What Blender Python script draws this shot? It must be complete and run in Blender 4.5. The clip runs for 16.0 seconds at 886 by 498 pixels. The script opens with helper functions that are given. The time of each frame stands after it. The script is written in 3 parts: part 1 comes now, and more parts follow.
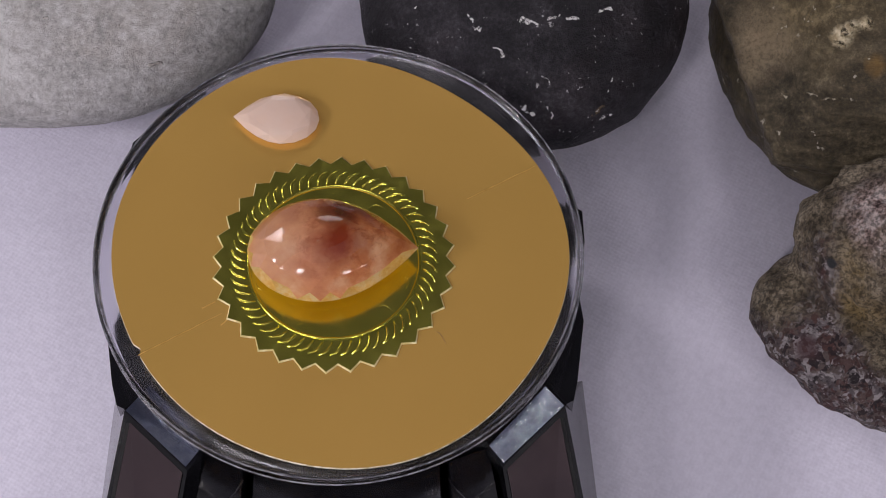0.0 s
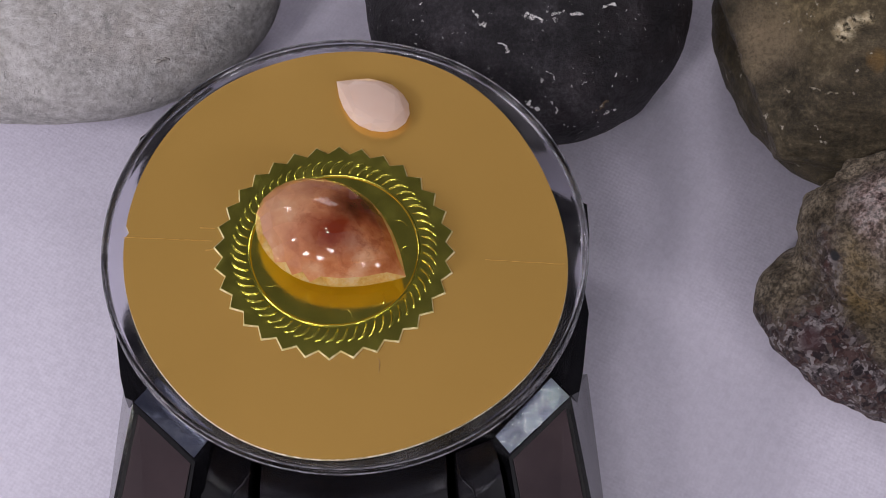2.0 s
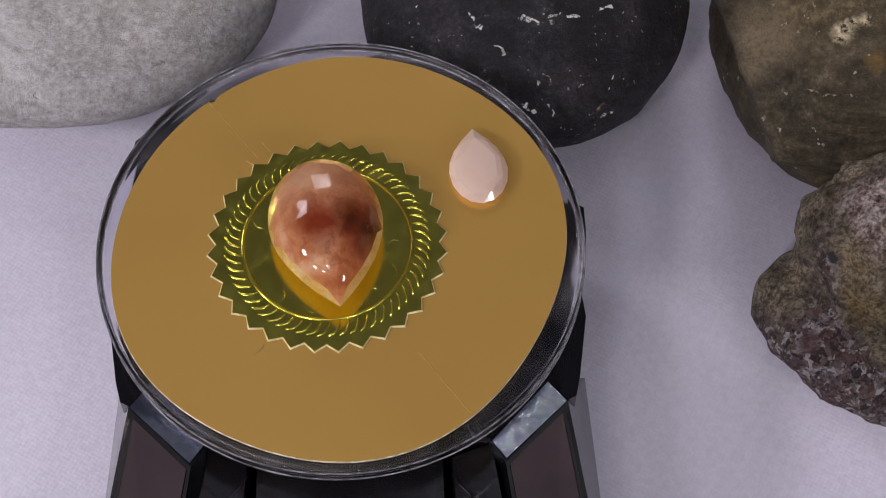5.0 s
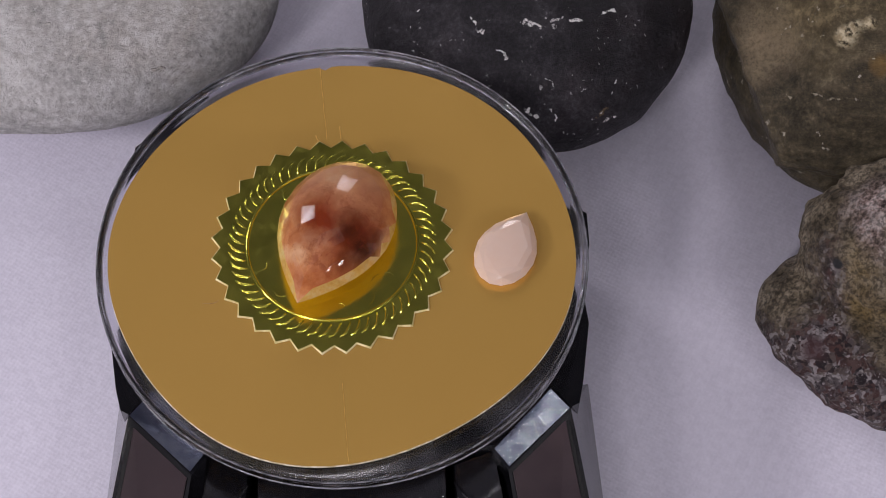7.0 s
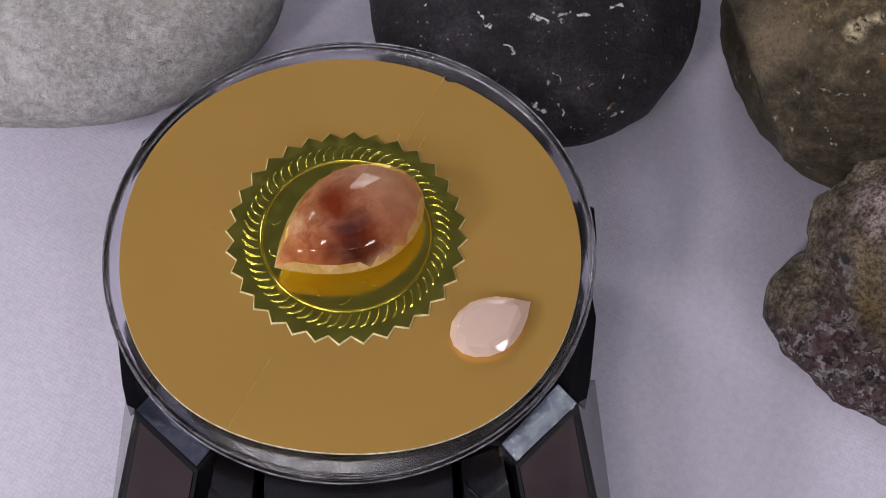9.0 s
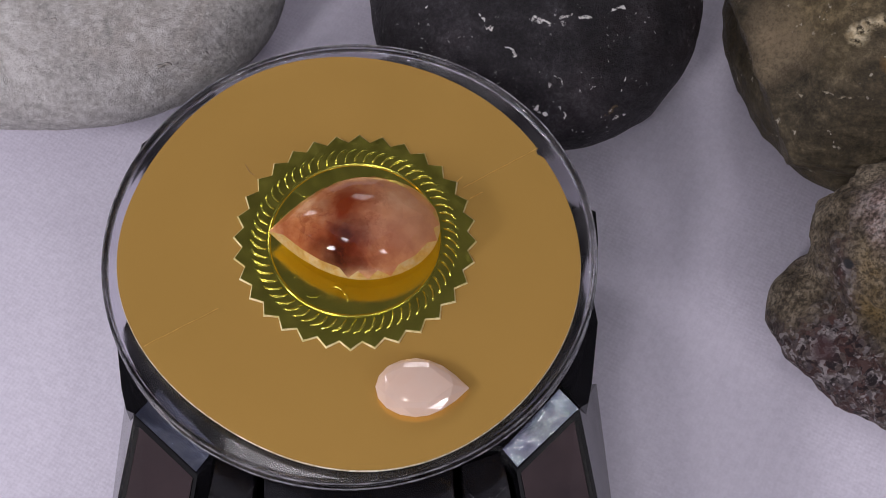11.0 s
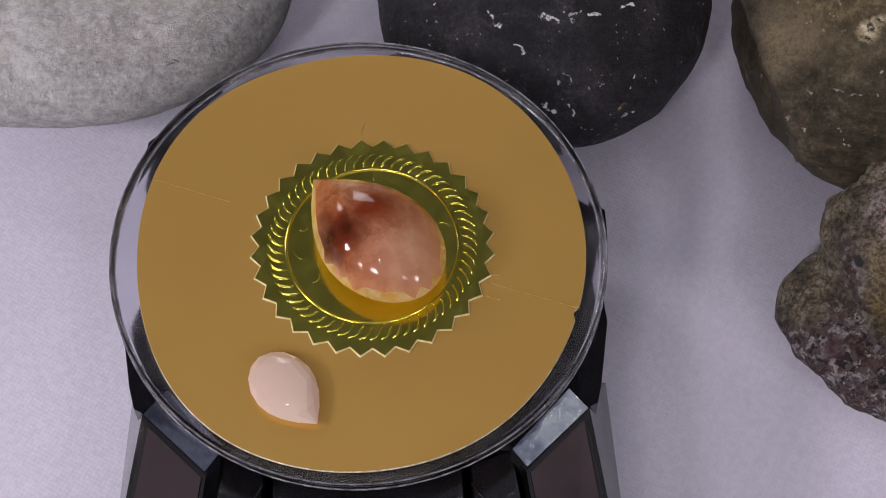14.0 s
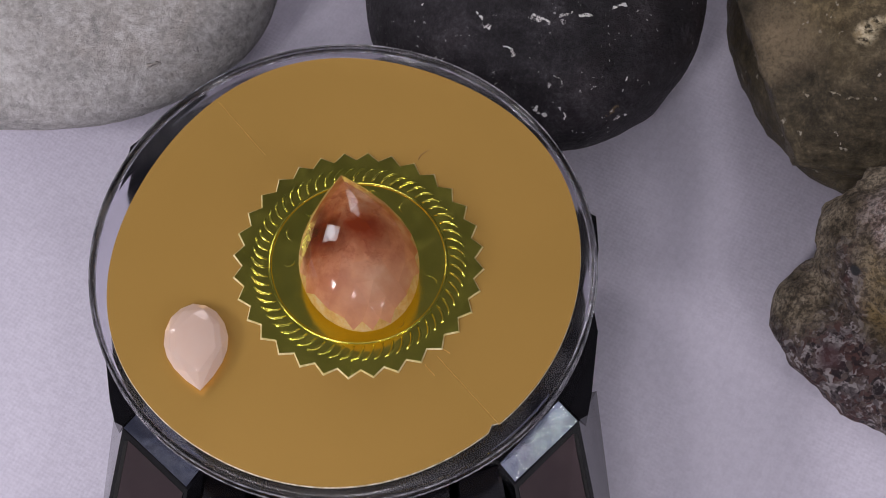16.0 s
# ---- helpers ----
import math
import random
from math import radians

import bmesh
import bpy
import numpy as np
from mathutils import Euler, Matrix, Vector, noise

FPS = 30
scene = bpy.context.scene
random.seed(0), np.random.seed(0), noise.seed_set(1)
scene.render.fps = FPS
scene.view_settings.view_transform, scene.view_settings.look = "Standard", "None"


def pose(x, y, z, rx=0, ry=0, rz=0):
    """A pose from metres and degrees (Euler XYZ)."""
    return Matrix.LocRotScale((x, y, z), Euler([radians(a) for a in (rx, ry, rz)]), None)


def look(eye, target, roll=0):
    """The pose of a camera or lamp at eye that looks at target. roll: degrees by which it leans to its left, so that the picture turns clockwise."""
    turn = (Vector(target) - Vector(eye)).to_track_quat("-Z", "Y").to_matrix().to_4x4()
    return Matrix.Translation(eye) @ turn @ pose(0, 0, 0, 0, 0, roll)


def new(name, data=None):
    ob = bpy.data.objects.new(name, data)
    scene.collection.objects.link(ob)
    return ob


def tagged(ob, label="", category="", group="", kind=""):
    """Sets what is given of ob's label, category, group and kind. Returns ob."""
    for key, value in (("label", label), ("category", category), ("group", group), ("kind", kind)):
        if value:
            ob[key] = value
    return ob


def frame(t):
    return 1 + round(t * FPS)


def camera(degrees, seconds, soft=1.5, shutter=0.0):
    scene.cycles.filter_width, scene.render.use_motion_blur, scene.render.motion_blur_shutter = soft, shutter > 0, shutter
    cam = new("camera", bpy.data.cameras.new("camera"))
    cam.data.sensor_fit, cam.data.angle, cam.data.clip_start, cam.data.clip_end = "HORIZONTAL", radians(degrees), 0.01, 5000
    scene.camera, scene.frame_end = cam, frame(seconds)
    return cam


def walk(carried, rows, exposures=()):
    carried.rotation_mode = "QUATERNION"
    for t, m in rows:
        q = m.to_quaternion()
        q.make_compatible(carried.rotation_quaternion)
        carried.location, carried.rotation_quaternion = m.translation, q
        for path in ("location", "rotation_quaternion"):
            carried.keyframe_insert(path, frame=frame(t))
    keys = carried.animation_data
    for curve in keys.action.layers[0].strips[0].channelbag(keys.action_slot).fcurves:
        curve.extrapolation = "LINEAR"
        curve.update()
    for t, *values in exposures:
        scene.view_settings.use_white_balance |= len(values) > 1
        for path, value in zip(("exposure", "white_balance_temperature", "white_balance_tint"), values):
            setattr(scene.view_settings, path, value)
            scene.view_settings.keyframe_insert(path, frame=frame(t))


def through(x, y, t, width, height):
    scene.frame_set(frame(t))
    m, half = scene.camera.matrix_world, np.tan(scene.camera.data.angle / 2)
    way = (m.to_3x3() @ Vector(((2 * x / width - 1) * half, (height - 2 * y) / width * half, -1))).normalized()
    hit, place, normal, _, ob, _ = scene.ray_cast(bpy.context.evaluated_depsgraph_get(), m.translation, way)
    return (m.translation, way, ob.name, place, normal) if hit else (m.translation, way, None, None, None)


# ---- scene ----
cam = camera(28.0, 16.0, soft=0.9)
walk(cam, [
    (0.0, pose(0.01680, -0.16797, 0.36718, 27.536, -0.830, 0.077)),
    (0.5, pose(0.01824, -0.16889, 0.36663, 27.669, -0.772, 0.060)),
    (1.0, pose(0.01880, -0.17101, 0.36634, 27.739, -0.698, 0.076)),
    (1.5, pose(0.01812, -0.17253, 0.36654, 27.952, -0.721, 0.051)),
    (2.0, pose(0.01580, -0.17304, 0.36736, 27.982, -0.745, -0.006)),
    (2.5, pose(0.01566, -0.17296, 0.36754, 28.047, -0.720, -0.041)),
    (3.0, pose(0.01626, -0.17245, 0.36707, 27.983, -0.680, -0.094)),
    (3.5, pose(0.01753, -0.17248, 0.36714, 28.059, -0.678, -0.101)),
    (4.0, pose(0.01647, -0.17297, 0.36639, 28.083, -0.776, -0.099)),
    (6.5, pose(0.01701, -0.16993, 0.36590, 27.993, -0.487, -0.162)),
    (7.0, pose(0.01748, -0.16926, 0.36499, 27.962, -0.453, -0.138)),
    (7.5, pose(0.01608, -0.16694, 0.36492, 27.792, -0.429, -0.094)),
    (8.0, pose(0.01543, -0.16566, 0.36481, 27.780, -0.459, -0.096)),
    (8.5, pose(0.01560, -0.16753, 0.36427, 27.759, -0.423, -0.040)),
    (9.0, pose(0.01653, -0.16891, 0.36423, 27.803, -0.432, 0.001)),
    (11.5, pose(0.01638, -0.16597, 0.36346, 27.594, -0.439, 0.056)),
    (12.0, pose(0.01567, -0.16636, 0.36333, 27.610, -0.420, 0.069)),
    (12.5, pose(0.01618, -0.16634, 0.36311, 27.537, -0.348, 0.043)),
    (13.0, pose(0.01747, -0.16724, 0.36323, 27.559, -0.334, 0.050)),
    (13.5, pose(0.01771, -0.16645, 0.36297, 27.426, -0.256, 0.092)),
    (14.0, pose(0.01450, -0.16450, 0.36263, 27.392, -0.442, 0.013)),
    (14.5, pose(0.01476, -0.16062, 0.36137, 27.095, -0.436, 0.003)),
    (15.0, pose(0.01600, -0.15934, 0.36045, 26.894, -0.349, 0.025)),
    (15.5, pose(0.01769, -0.15639, 0.36121, 26.493, -0.270, 0.079)),
    (16.0, pose(0.01806, -0.15325, 0.35977, 26.289, -0.311, 0.080)),
])

# ---------------------------------------------------------------- light
world = bpy.data.worlds.new("room_light")
world.use_nodes = True
scene.world = world
bg = world.node_tree.nodes["Background"]
bg.inputs[0].default_value = (0.80, 0.80, 1.0, 1)
bg.inputs[1].default_value = 0.12
scene.view_settings.exposure = 0.15


def lamp(name, eye, target, size, watts, colour):
    data = bpy.data.lights.new(name, "AREA")
    data.shape, data.size, data.energy, data.color = "DISK", size, watts, colour
    ob = new(name, data)
    ob.matrix_world = look(eye, target)
    return tagged(ob, "unseen area light added above the table", "lamp")


# Unseen lights added: six from the front, two behind to lift the back cloth.
for x, y, z, size, w in ((-0.88, -0.30, 0.58, 0.13, 3.3), (-0.50, -0.80, 0.70, 0.13, 1.9), (-0.80, -0.70, 0.60, 0.13, 1.75), (-0.30, -0.65, 0.95, 0.13, 1.1),
                         (0.40, -0.90, 0.65, 0.13, 1.2), (0.75, -0.75, 0.55, 0.13, 1.4), (-1.00, 0.75, 0.85, 0.30, 2.6), (0.0, 1.25, 0.80, 0.45, 2.9)):
    lamp("added_light", (x, y, z), (0.02, 0.0, 0.02), size, w, (1.0, 0.935, 0.99))
# Tiny lights placed so that they mirror as glints in the right reflector strip.
for x, y, size in ((0.388, 0.160, 0.009), (0.364, 0.134, 0.012), (0.350, 0.118, 0.007)):
    lamp("glint_light", (x, y, 1.15), (0.02, 0.0, 0.02), size, 0.05, (1.0, 0.97, 0.92))
# One more, added for highlights on the gems.
lamp("glint_light", (-0.16, 0.10, 1.05), (0.02, 0.0, 0.02), 0.035, 0.16, (1.0, 0.97, 0.92))
# Added soft fill, kept to the south so the foil mirrors unlit ceiling.
overhead_fill = lamp("overhead_fill", (0.0, -0.65, 1.58), (0.0, -0.65, 0.0), 1.5, 2.2, (0.95, 0.90, 1.0))
overhead_fill.data.shape = "SQUARE"


# ---------------------------------------------------------------- node helpers
class Nodes:
    """Short hand for one procedural material."""

    def __init__(self, name, rough=0.5, metal=0.0):
        self.mat = bpy.data.materials.new(name)
        self.mat.use_nodes = True
        self.tree = self.mat.node_tree
        self.bsdf = self.tree.nodes["Principled BSDF"]
        self.set("Roughness", rough)
        self.set("Metallic", metal)
        self.coord = self.tree.nodes.new("ShaderNodeTexCoord")

    def set(self, key, value):
        socket = self.bsdf.inputs[key]
        if hasattr(value, "links"):
            self.tree.links.new(value, socket)
        elif isinstance(value, tuple):
            socket.default_value = (*value, 1) if len(value) == 3 and socket.type == "RGBA" else value
        else:
            socket.default_value = value

    def put(self, socket, value):
        if hasattr(value, "links"):
            self.tree.links.new(value, socket)
        elif isinstance(value, tuple) and len(value) == 3 and socket.type == "RGBA":
            socket.default_value = (*value, 1)
        else:
            socket.default_value = value

    @property
    def obj(self):
        return self.coord.outputs["Object"]

    def mapped(self, scale=(1, 1, 1), turn=(0, 0, 0)):
        n = self.tree.nodes.new("ShaderNodeMapping")
        n.inputs["Scale"].default_value = scale
        n.inputs["Rotation"].default_value = [radians(a) for a in turn]
        self.put(n.inputs["Vector"], self.obj)
        return n.outputs[0]

    def noise(self, scale, detail=4, rough=0.55, vector=None, distort=0.0):
        n = self.tree.nodes.new("ShaderNodeTexNoise")
        n.inputs["Scale"].default_value = scale
        n.inputs["Detail"].default_value = detail
        n.inputs["Roughness"].default_value = rough
        n.inputs["Distortion"].default_value = distort
        self.put(n.inputs["Vector"], vector or self.obj)
        return n.outputs[0]

    def voronoi(self, scale, feature="F1", out="Distance", vector=None):
        n = self.tree.nodes.new("ShaderNodeTexVoronoi")
        n.feature = feature
        n.inputs["Scale"].default_value = scale
        self.put(n.inputs["Vector"], vector or self.obj)
        return n.outputs[out]

    def wave(self, scale, vector, distort=0.0):
        n = self.tree.nodes.new("ShaderNodeTexWave")
        n.inputs["Scale"].default_value = scale
        n.inputs["Distortion"].default_value = distort
        n.inputs["Detail"].default_value = 1
        self.put(n.inputs["Vector"], vector)
        return n.outputs["Fac"]

    def ramp(self, fac, *stops):
        n = self.tree.nodes.new("ShaderNodeValToRGB")
        el = n.color_ramp.elements
        while len(el) < len(stops):
            el.new(0.5)
        for e, (p, c) in zip(el, stops):
            e.position = p
            e.color = (*c, 1) if isinstance(c, tuple) else (c, c, c, 1)
        self.put(n.inputs[0], fac)
        return n.outputs[0]

    def mix(self, fac, a, b, blend="MIX"):
        n = self.tree.nodes.new("ShaderNodeMixRGB")
        n.blend_type = blend
        for s, v in zip(n.inputs, (fac, a, b)):
            self.put(s, v)
        return n.outputs[0]

    def math(self, op, a, b=0.0):
        n = self.tree.nodes.new("ShaderNodeMath")
        n.operation = op
        self.put(n.inputs[0], a)
        self.put(n.inputs[1], b)
        return n.outputs[0]

    def near(self, point, radius, soft, warp=None):
        """1 within radius of a point of the thing's own space, fading over soft."""
        d = self.tree.nodes.new("ShaderNodeVectorMath")
        d.operation = "DISTANCE"
        self.put(d.inputs[0], warp or self.obj)
        d.inputs[1].default_value = point
        n = self.tree.nodes.new("ShaderNodeMapRange")
        self.put(n.inputs[0], d.outputs["Value"])
        n.inputs[1].default_value, n.inputs[2].default_value = radius - soft, radius + soft
        n.inputs[3].default_value, n.inputs[4].default_value = 1, 0
        return n.outputs[0]

    def vec(self, op, a, b):
        n = self.tree.nodes.new("ShaderNodeVectorMath")
        n.operation = op
        self.put(n.inputs[0], a)
        self.put(n.inputs[1], b)
        return n.outputs["Value" if op in ("DOT_PRODUCT", "DISTANCE", "LENGTH") else "Vector"]

    def tint(self, value):
        """A grey of that value."""
        n = self.tree.nodes.new("ShaderNodeCombineXYZ")
        for socket in n.inputs:
            self.put(socket, value)
        return n.outputs[0]

    def rounded(self, centre, radii, share):
        """The facets' normals, drawn towards those of a smooth dome, as light spread inside the stone shades it."""
        rel = self.vec("SUBTRACT", self.obj, centre)
        rel = self.vec("MULTIPLY", rel, tuple(1 / r ** 2 for r in radii))
        t = self.tree.nodes.new("ShaderNodeVectorTransform")
        t.vector_type, t.convert_from, t.convert_to = "NORMAL", "OBJECT", "WORLD"
        self.put(t.inputs[0], rel)
        g = self.tree.nodes.new("ShaderNodeNewGeometry")
        n = self.tree.nodes.new("ShaderNodeVectorMath")
        n.operation = "NORMALIZE"
        self.put(n.inputs[0], self.mix(share, g.outputs["Normal"], self.vec("NORMALIZE", t.outputs[0], (0.0, 0.0, 0.0))))
        self.set("Normal", n.outputs[0])

    def clear(self, colour, share):
        """Lets part of the light straight through, tinted."""
        t = self.tree.nodes.new("ShaderNodeBsdfTransparent")
        self.put(t.inputs["Color"], colour)
        x = self.tree.nodes.new("ShaderNodeMixShader")
        x.inputs[0].default_value = share
        out = self.tree.nodes["Material Output"].inputs["Surface"]
        self.tree.links.new(out.links[0].from_socket, x.inputs[1])
        self.tree.links.new(t.outputs[0], x.inputs[2])
        self.tree.links.new(x.outputs[0], out)

    def streak(self, a, b, width, warp=None):
        """1 along the line from a to b of the thing's own space, fading past width."""
        a, b = Vector(a), Vector(b)
        d = b - a
        rel = self.vec("SUBTRACT", warp or self.obj, tuple(a))
        t = self.vec("DOT_PRODUCT", rel, tuple(d / d.length_squared))
        n = self.tree.nodes.new("ShaderNodeClamp")
        self.put(n.inputs[0], t)
        s = self.tree.nodes.new("ShaderNodeVectorMath")
        s.operation = "SCALE"
        s.inputs[0].default_value = tuple(d)
        self.put(s.inputs["Scale"], n.outputs[0])
        far = self.vec("DISTANCE", rel, s.outputs["Vector"])
        m = self.tree.nodes.new("ShaderNodeMapRange")
        self.put(m.inputs[0], far)
        m.inputs[1].default_value, m.inputs[2].default_value = width * 0.75, width * 1.15
        m.inputs[3].default_value, m.inputs[4].default_value = 1, 0
        return m.outputs[0]

    def most(self, *values):
        out = values[0]
        for v in values[1:]:
            out = self.math("MAXIMUM", out, v)
        return out

    def warp(self, scale, amount):
        """The thing's own space, shaken by noise."""
        n = self.tree.nodes.new("ShaderNodeTexNoise")
        n.inputs["Scale"].default_value = scale
        n.inputs["Detail"].default_value = 4
        self.put(n.inputs["Vector"], self.obj)
        s = self.tree.nodes.new("ShaderNodeVectorMath")
        s.operation = "SUBTRACT"
        self.put(s.inputs[0], n.outputs["Color"])
        s.inputs[1].default_value = (0.5, 0.5, 0.5)
        m = self.tree.nodes.new("ShaderNodeVectorMath")
        m.operation = "MULTIPLY_ADD"
        self.put(m.inputs[0], s.outputs[0])
        m.inputs[1].default_value = (amount, amount, amount)
        self.put(m.inputs[2], self.obj)
        return m.outputs[0]

    def translucent(self, colour, share):
        """Lets part of the light pass through, scattered, as milky stone does."""
        t = self.tree.nodes.new("ShaderNodeBsdfTranslucent")
        self.put(t.inputs["Color"], colour)
        x = self.tree.nodes.new("ShaderNodeMixShader")
        x.inputs[0].default_value = share
        self.tree.links.new(self.bsdf.outputs[0], x.inputs[1])
        self.tree.links.new(t.outputs[0], x.inputs[2])
        self.tree.links.new(x.outputs[0], self.tree.nodes["Material Output"].inputs["Surface"])

    def bump(self, height, strength, distance):
        n = self.tree.nodes.new("ShaderNodeBump")
        n.inputs["Strength"].default_value = strength
        n.inputs["Distance"].default_value = distance
        self.put(n.inputs["Height"], height)
        self.set("Normal", n.outputs[0])


# ---------------------------------------------------------------- materials
def cloth_material():
    m = Nodes("white_cotton", 0.95)
    a = m.wave(330, m.mapped((1, 1, 1), (0, 0, 28)), 1.5)
    b = m.wave(330, m.mapped((1, 1, 1), (0, 0, 118)), 1.5)
    weave = m.math("ADD", m.math("MULTIPLY", a, 0.7), m.math("MULTIPLY", b, 0.3))
    fuzz = m.noise(1100, 3)
    tone = m.mix(0.5, m.ramp(weave, (0.0, (0.66, 0.635, 0.752)), (1.0, (0.73, 0.705, 0.82))),
                 m.ramp(m.noise(9, 3), (0.3, (0.66, 0.635, 0.755)), (0.7, (0.73, 0.705, 0.82))))
    fleck = m.ramp(m.noise(700, 4, 0.7), (0.36, (0.60, 0.58, 0.68)), (0.62, (0.76, 0.74, 0.85)))
    tone = m.mix(0.45, tone, fleck)
    spots = m.ramp(m.noise(55, 2), (0.73, 0.0), (0.80, 1.0))
    m.set("Base Color", m.mix(m.math("MULTIPLY", spots, 0.3), tone, (0.45, 0.43, 0.45)))
    m.bump(m.math("ADD", weave, m.math("MULTIPLY", fuzz, 2.2)), 0.14, 0.0004)
    return m.mat


def rock_grey():
    m = Nodes("pale_grey_stone", 0.85)
    base = m.ramp(m.noise(60, 10, 0.78), (0.36, (0.41, 0.40, 0.385)), (0.5, (0.55, 0.535, 0.52)), (0.64, (0.72, 0.705, 0.69)))
    tan = m.ramp(m.noise(30, 6, 0.7, distort=0.4), (0.52, 0.0), (0.66, 1.0))
    base = m.mix(m.math("MULTIPLY", tan, 0.35), base, (0.40, 0.345, 0.29))
    fine = m.noise(480, 6, 0.75)
    base = m.mix(0.35, base, m.ramp(fine, (0.34, 0.15), (0.66, 0.85)), "OVERLAY")
    chalk = m.ramp(m.noise(330, 8, 0.8, m.mapped((1, 1, 1.8))), (0.55, 0.0), (0.60, 1.0))
    base = m.mix(m.math("MULTIPLY", chalk, 0.55), base, (0.80, 0.79, 0.78))
    w = m.warp(300, 0.002)
    scar = m.most(m.streak((0.0457, -0.0442, 0.0083), (0.0425, -0.0452, 0.0083), 0.0006, w), m.streak((0.0365, -0.0388, 0.0140), (0.0352, -0.0395, 0.0135), 0.0005, w),
                  m.streak((0.021, -0.038, 0.0160), (0.0175, -0.0384, 0.0156), 0.0004, w))
    m.set("Base Color", m.mix(m.math("MULTIPLY", scar, 0.5), base, (0.62, 0.56, 0.50)))
    chip = m.ramp(m.voronoi(150, vector=m.warp(200, 0.006)), (0.10, 0.0), (0.16, 1.0))
    chip = m.math("ADD", chip, m.ramp(m.noise(50, 3), (0.50, 1.0), (0.56, 0.0)))
    rel = m.math("ADD", m.noise(150, 9, 0.8), m.math("MULTIPLY", fine, 0.4))
    rel = m.math("ADD", rel, m.math("MULTIPLY", m.math("MINIMUM", chip, 1.0), 0.22))
    m.bump(m.math("ADD", rel, m.math("MULTIPLY", scar, 0.6)), 0.9, 0.0024)
    return m.mat


def plastic_material():
    m = Nodes("black_gloss_plastic", 0.16)
    smear = m.noise(60, 5, 0.6)
    m.set("Base Color", m.ramp(smear, (0.3, (0.004, 0.004, 0.005)), (0.8, (0.008, 0.0075, 0.010))))
    m.set("Roughness", m.ramp(smear, (0.3, 0.08), (0.75, 0.22)))
    m.set("Specular IOR Level", 0.5)
    m.bump(m.noise(900, 3), 0.05, 0.0002)
    return m.mat


def cell_material():
    m = Nodes("solar_cell", 0.22)
    m.set("Base Color", m.ramp(m.noise(70, 4), (0.3, (0.030, 0.020, 0.024)), (0.75, (0.050, 0.034, 0.038))))
    m.set("Roughness", m.ramp(m.noise(120, 4), (0.3, 0.28), (0.7, 0.42)))
    m.set("Specular IOR Level", 0.35)
    return m.mat


def chrome_material():
    m = Nodes("scuffed_mirror_film", 0.16, 1.0)
    m.set("Base Color", m.ramp(m.noise(260, 4, 0.7), (0.36, (0.26, 0.29, 0.39)), (0.66, (0.42, 0.45, 0.54))))
    speck = m.noise(1500, 4, 0.8)
    m.set("Roughness", m.ramp(m.noise(420, 4, 0.7), (0.4, 0.06), (0.65, 0.20)))
    m.bump(m.math("ADD", m.math("MULTIPLY", m.noise(150, 3), 2.4), m.math("MULTIPLY", speck, 0.45)), 1.0, 0.00007)
    return m.mat


def clear_material():
    m = Nodes("clear_plastic", 0.06)
    m.set("Base Color", (0.84, 0.83, 0.89))
    m.set("IOR", 1.45)
    smear = m.noise(90, 5, 0.6)
    m.set("Transmission Weight", m.ramp(smear, (0.42, 1.0), (0.70, 0.975)))
    m.set("Roughness", m.ramp(smear, (0.38, 0.08), (0.70, 0.26)))
    return m.mat


def bead_material():
    m = Nodes("frosted_clear_rim", 0.22)
    m.set("Base Color", m.ramp(m.noise(420, 4, 0.7), (0.42, (0.22, 0.22, 0.26)), (0.58, (0.80, 0.80, 0.86))))
    m.set("Transmission Weight", 0.75)
    m.set("IOR", 1.45)
    return m.mat


def card_material():
    m = Nodes("gold_card", 0.36, 0.5)
    cloud = m.noise(22, 4)
    m.set("Base Color", m.ramp(cloud, (0.3, (0.675, 0.407, 0.101)), (0.7, (0.715, 0.430, 0.109))))
    grain = m.noise(1500, 3)
    m.set("Roughness", m.ramp(m.noise(60, 5), (0.3, 0.20), (0.7, 0.26)))
    m.bump(grain, 0.03, 0.0001)
    return m.mat


def card_edge_material():
    m = Nodes("white_paper_core", 0.9)
    m.set("Base Color", m.ramp(m.noise(900, 2), (0.4, (0.45, 0.36, 0.20)), (0.6, (0.85, 0.78, 0.62))))
    return m.mat


def fold_material():
    m = Nodes("worn_gold_fold", 0.32, 0.5)
    m.set("Base Color", m.ramp(m.noise(700, 3), (0.42, (0.67, 0.405, 0.102)), (0.65, (0.76, 0.475, 0.135))))
    return m.mat


def fibre_material():
    m = Nodes("brown_thread", 0.8)
    m.set("Base Color", m.ramp(m.noise(900, 2), (0.4, (0.26, 0.15, 0.055)), (0.6, (0.36, 0.22, 0.085))))
    return m.mat


def foil_edge_material():
    m = Nodes("pale_foil_edge", 0.45, 0.3)
    m.set("Base Color", m.ramp(m.noise(500, 2), (0.4, (0.62, 0.55, 0.24)), (0.6, (0.86, 0.80, 0.50))))
    return m.mat


def foil_material():
    m = Nodes("green_gold_foil", 0.12, 1.0)
    m.set("Base Color", m.ramp(m.noise(120, 4), (0.3, (0.80, 0.76, 0.12)), (0.7, (0.90, 0.84, 0.15))))
    m.set("Roughness", m.ramp(m.noise(300, 5, 0.7), (0.4, 0.15), (0.7, 0.27)))
    m.bump(m.noise(180, 3), 0.12, 0.0003)
    return m.mat


def facet_tone(m, low, high):
    """A number of its own for each facet, between low and high: refraction's uneven brightness, put into the colour."""
    g = m.tree.nodes.new("ShaderNodeNewGeometry")
    n = m.tree.nodes.new("ShaderNodeMapRange")
    m.put(n.inputs[0], g.outputs["Random Per Island"])
    n.inputs[3].default_value, n.inputs[4].default_value = low, high
    return n.outputs[0]


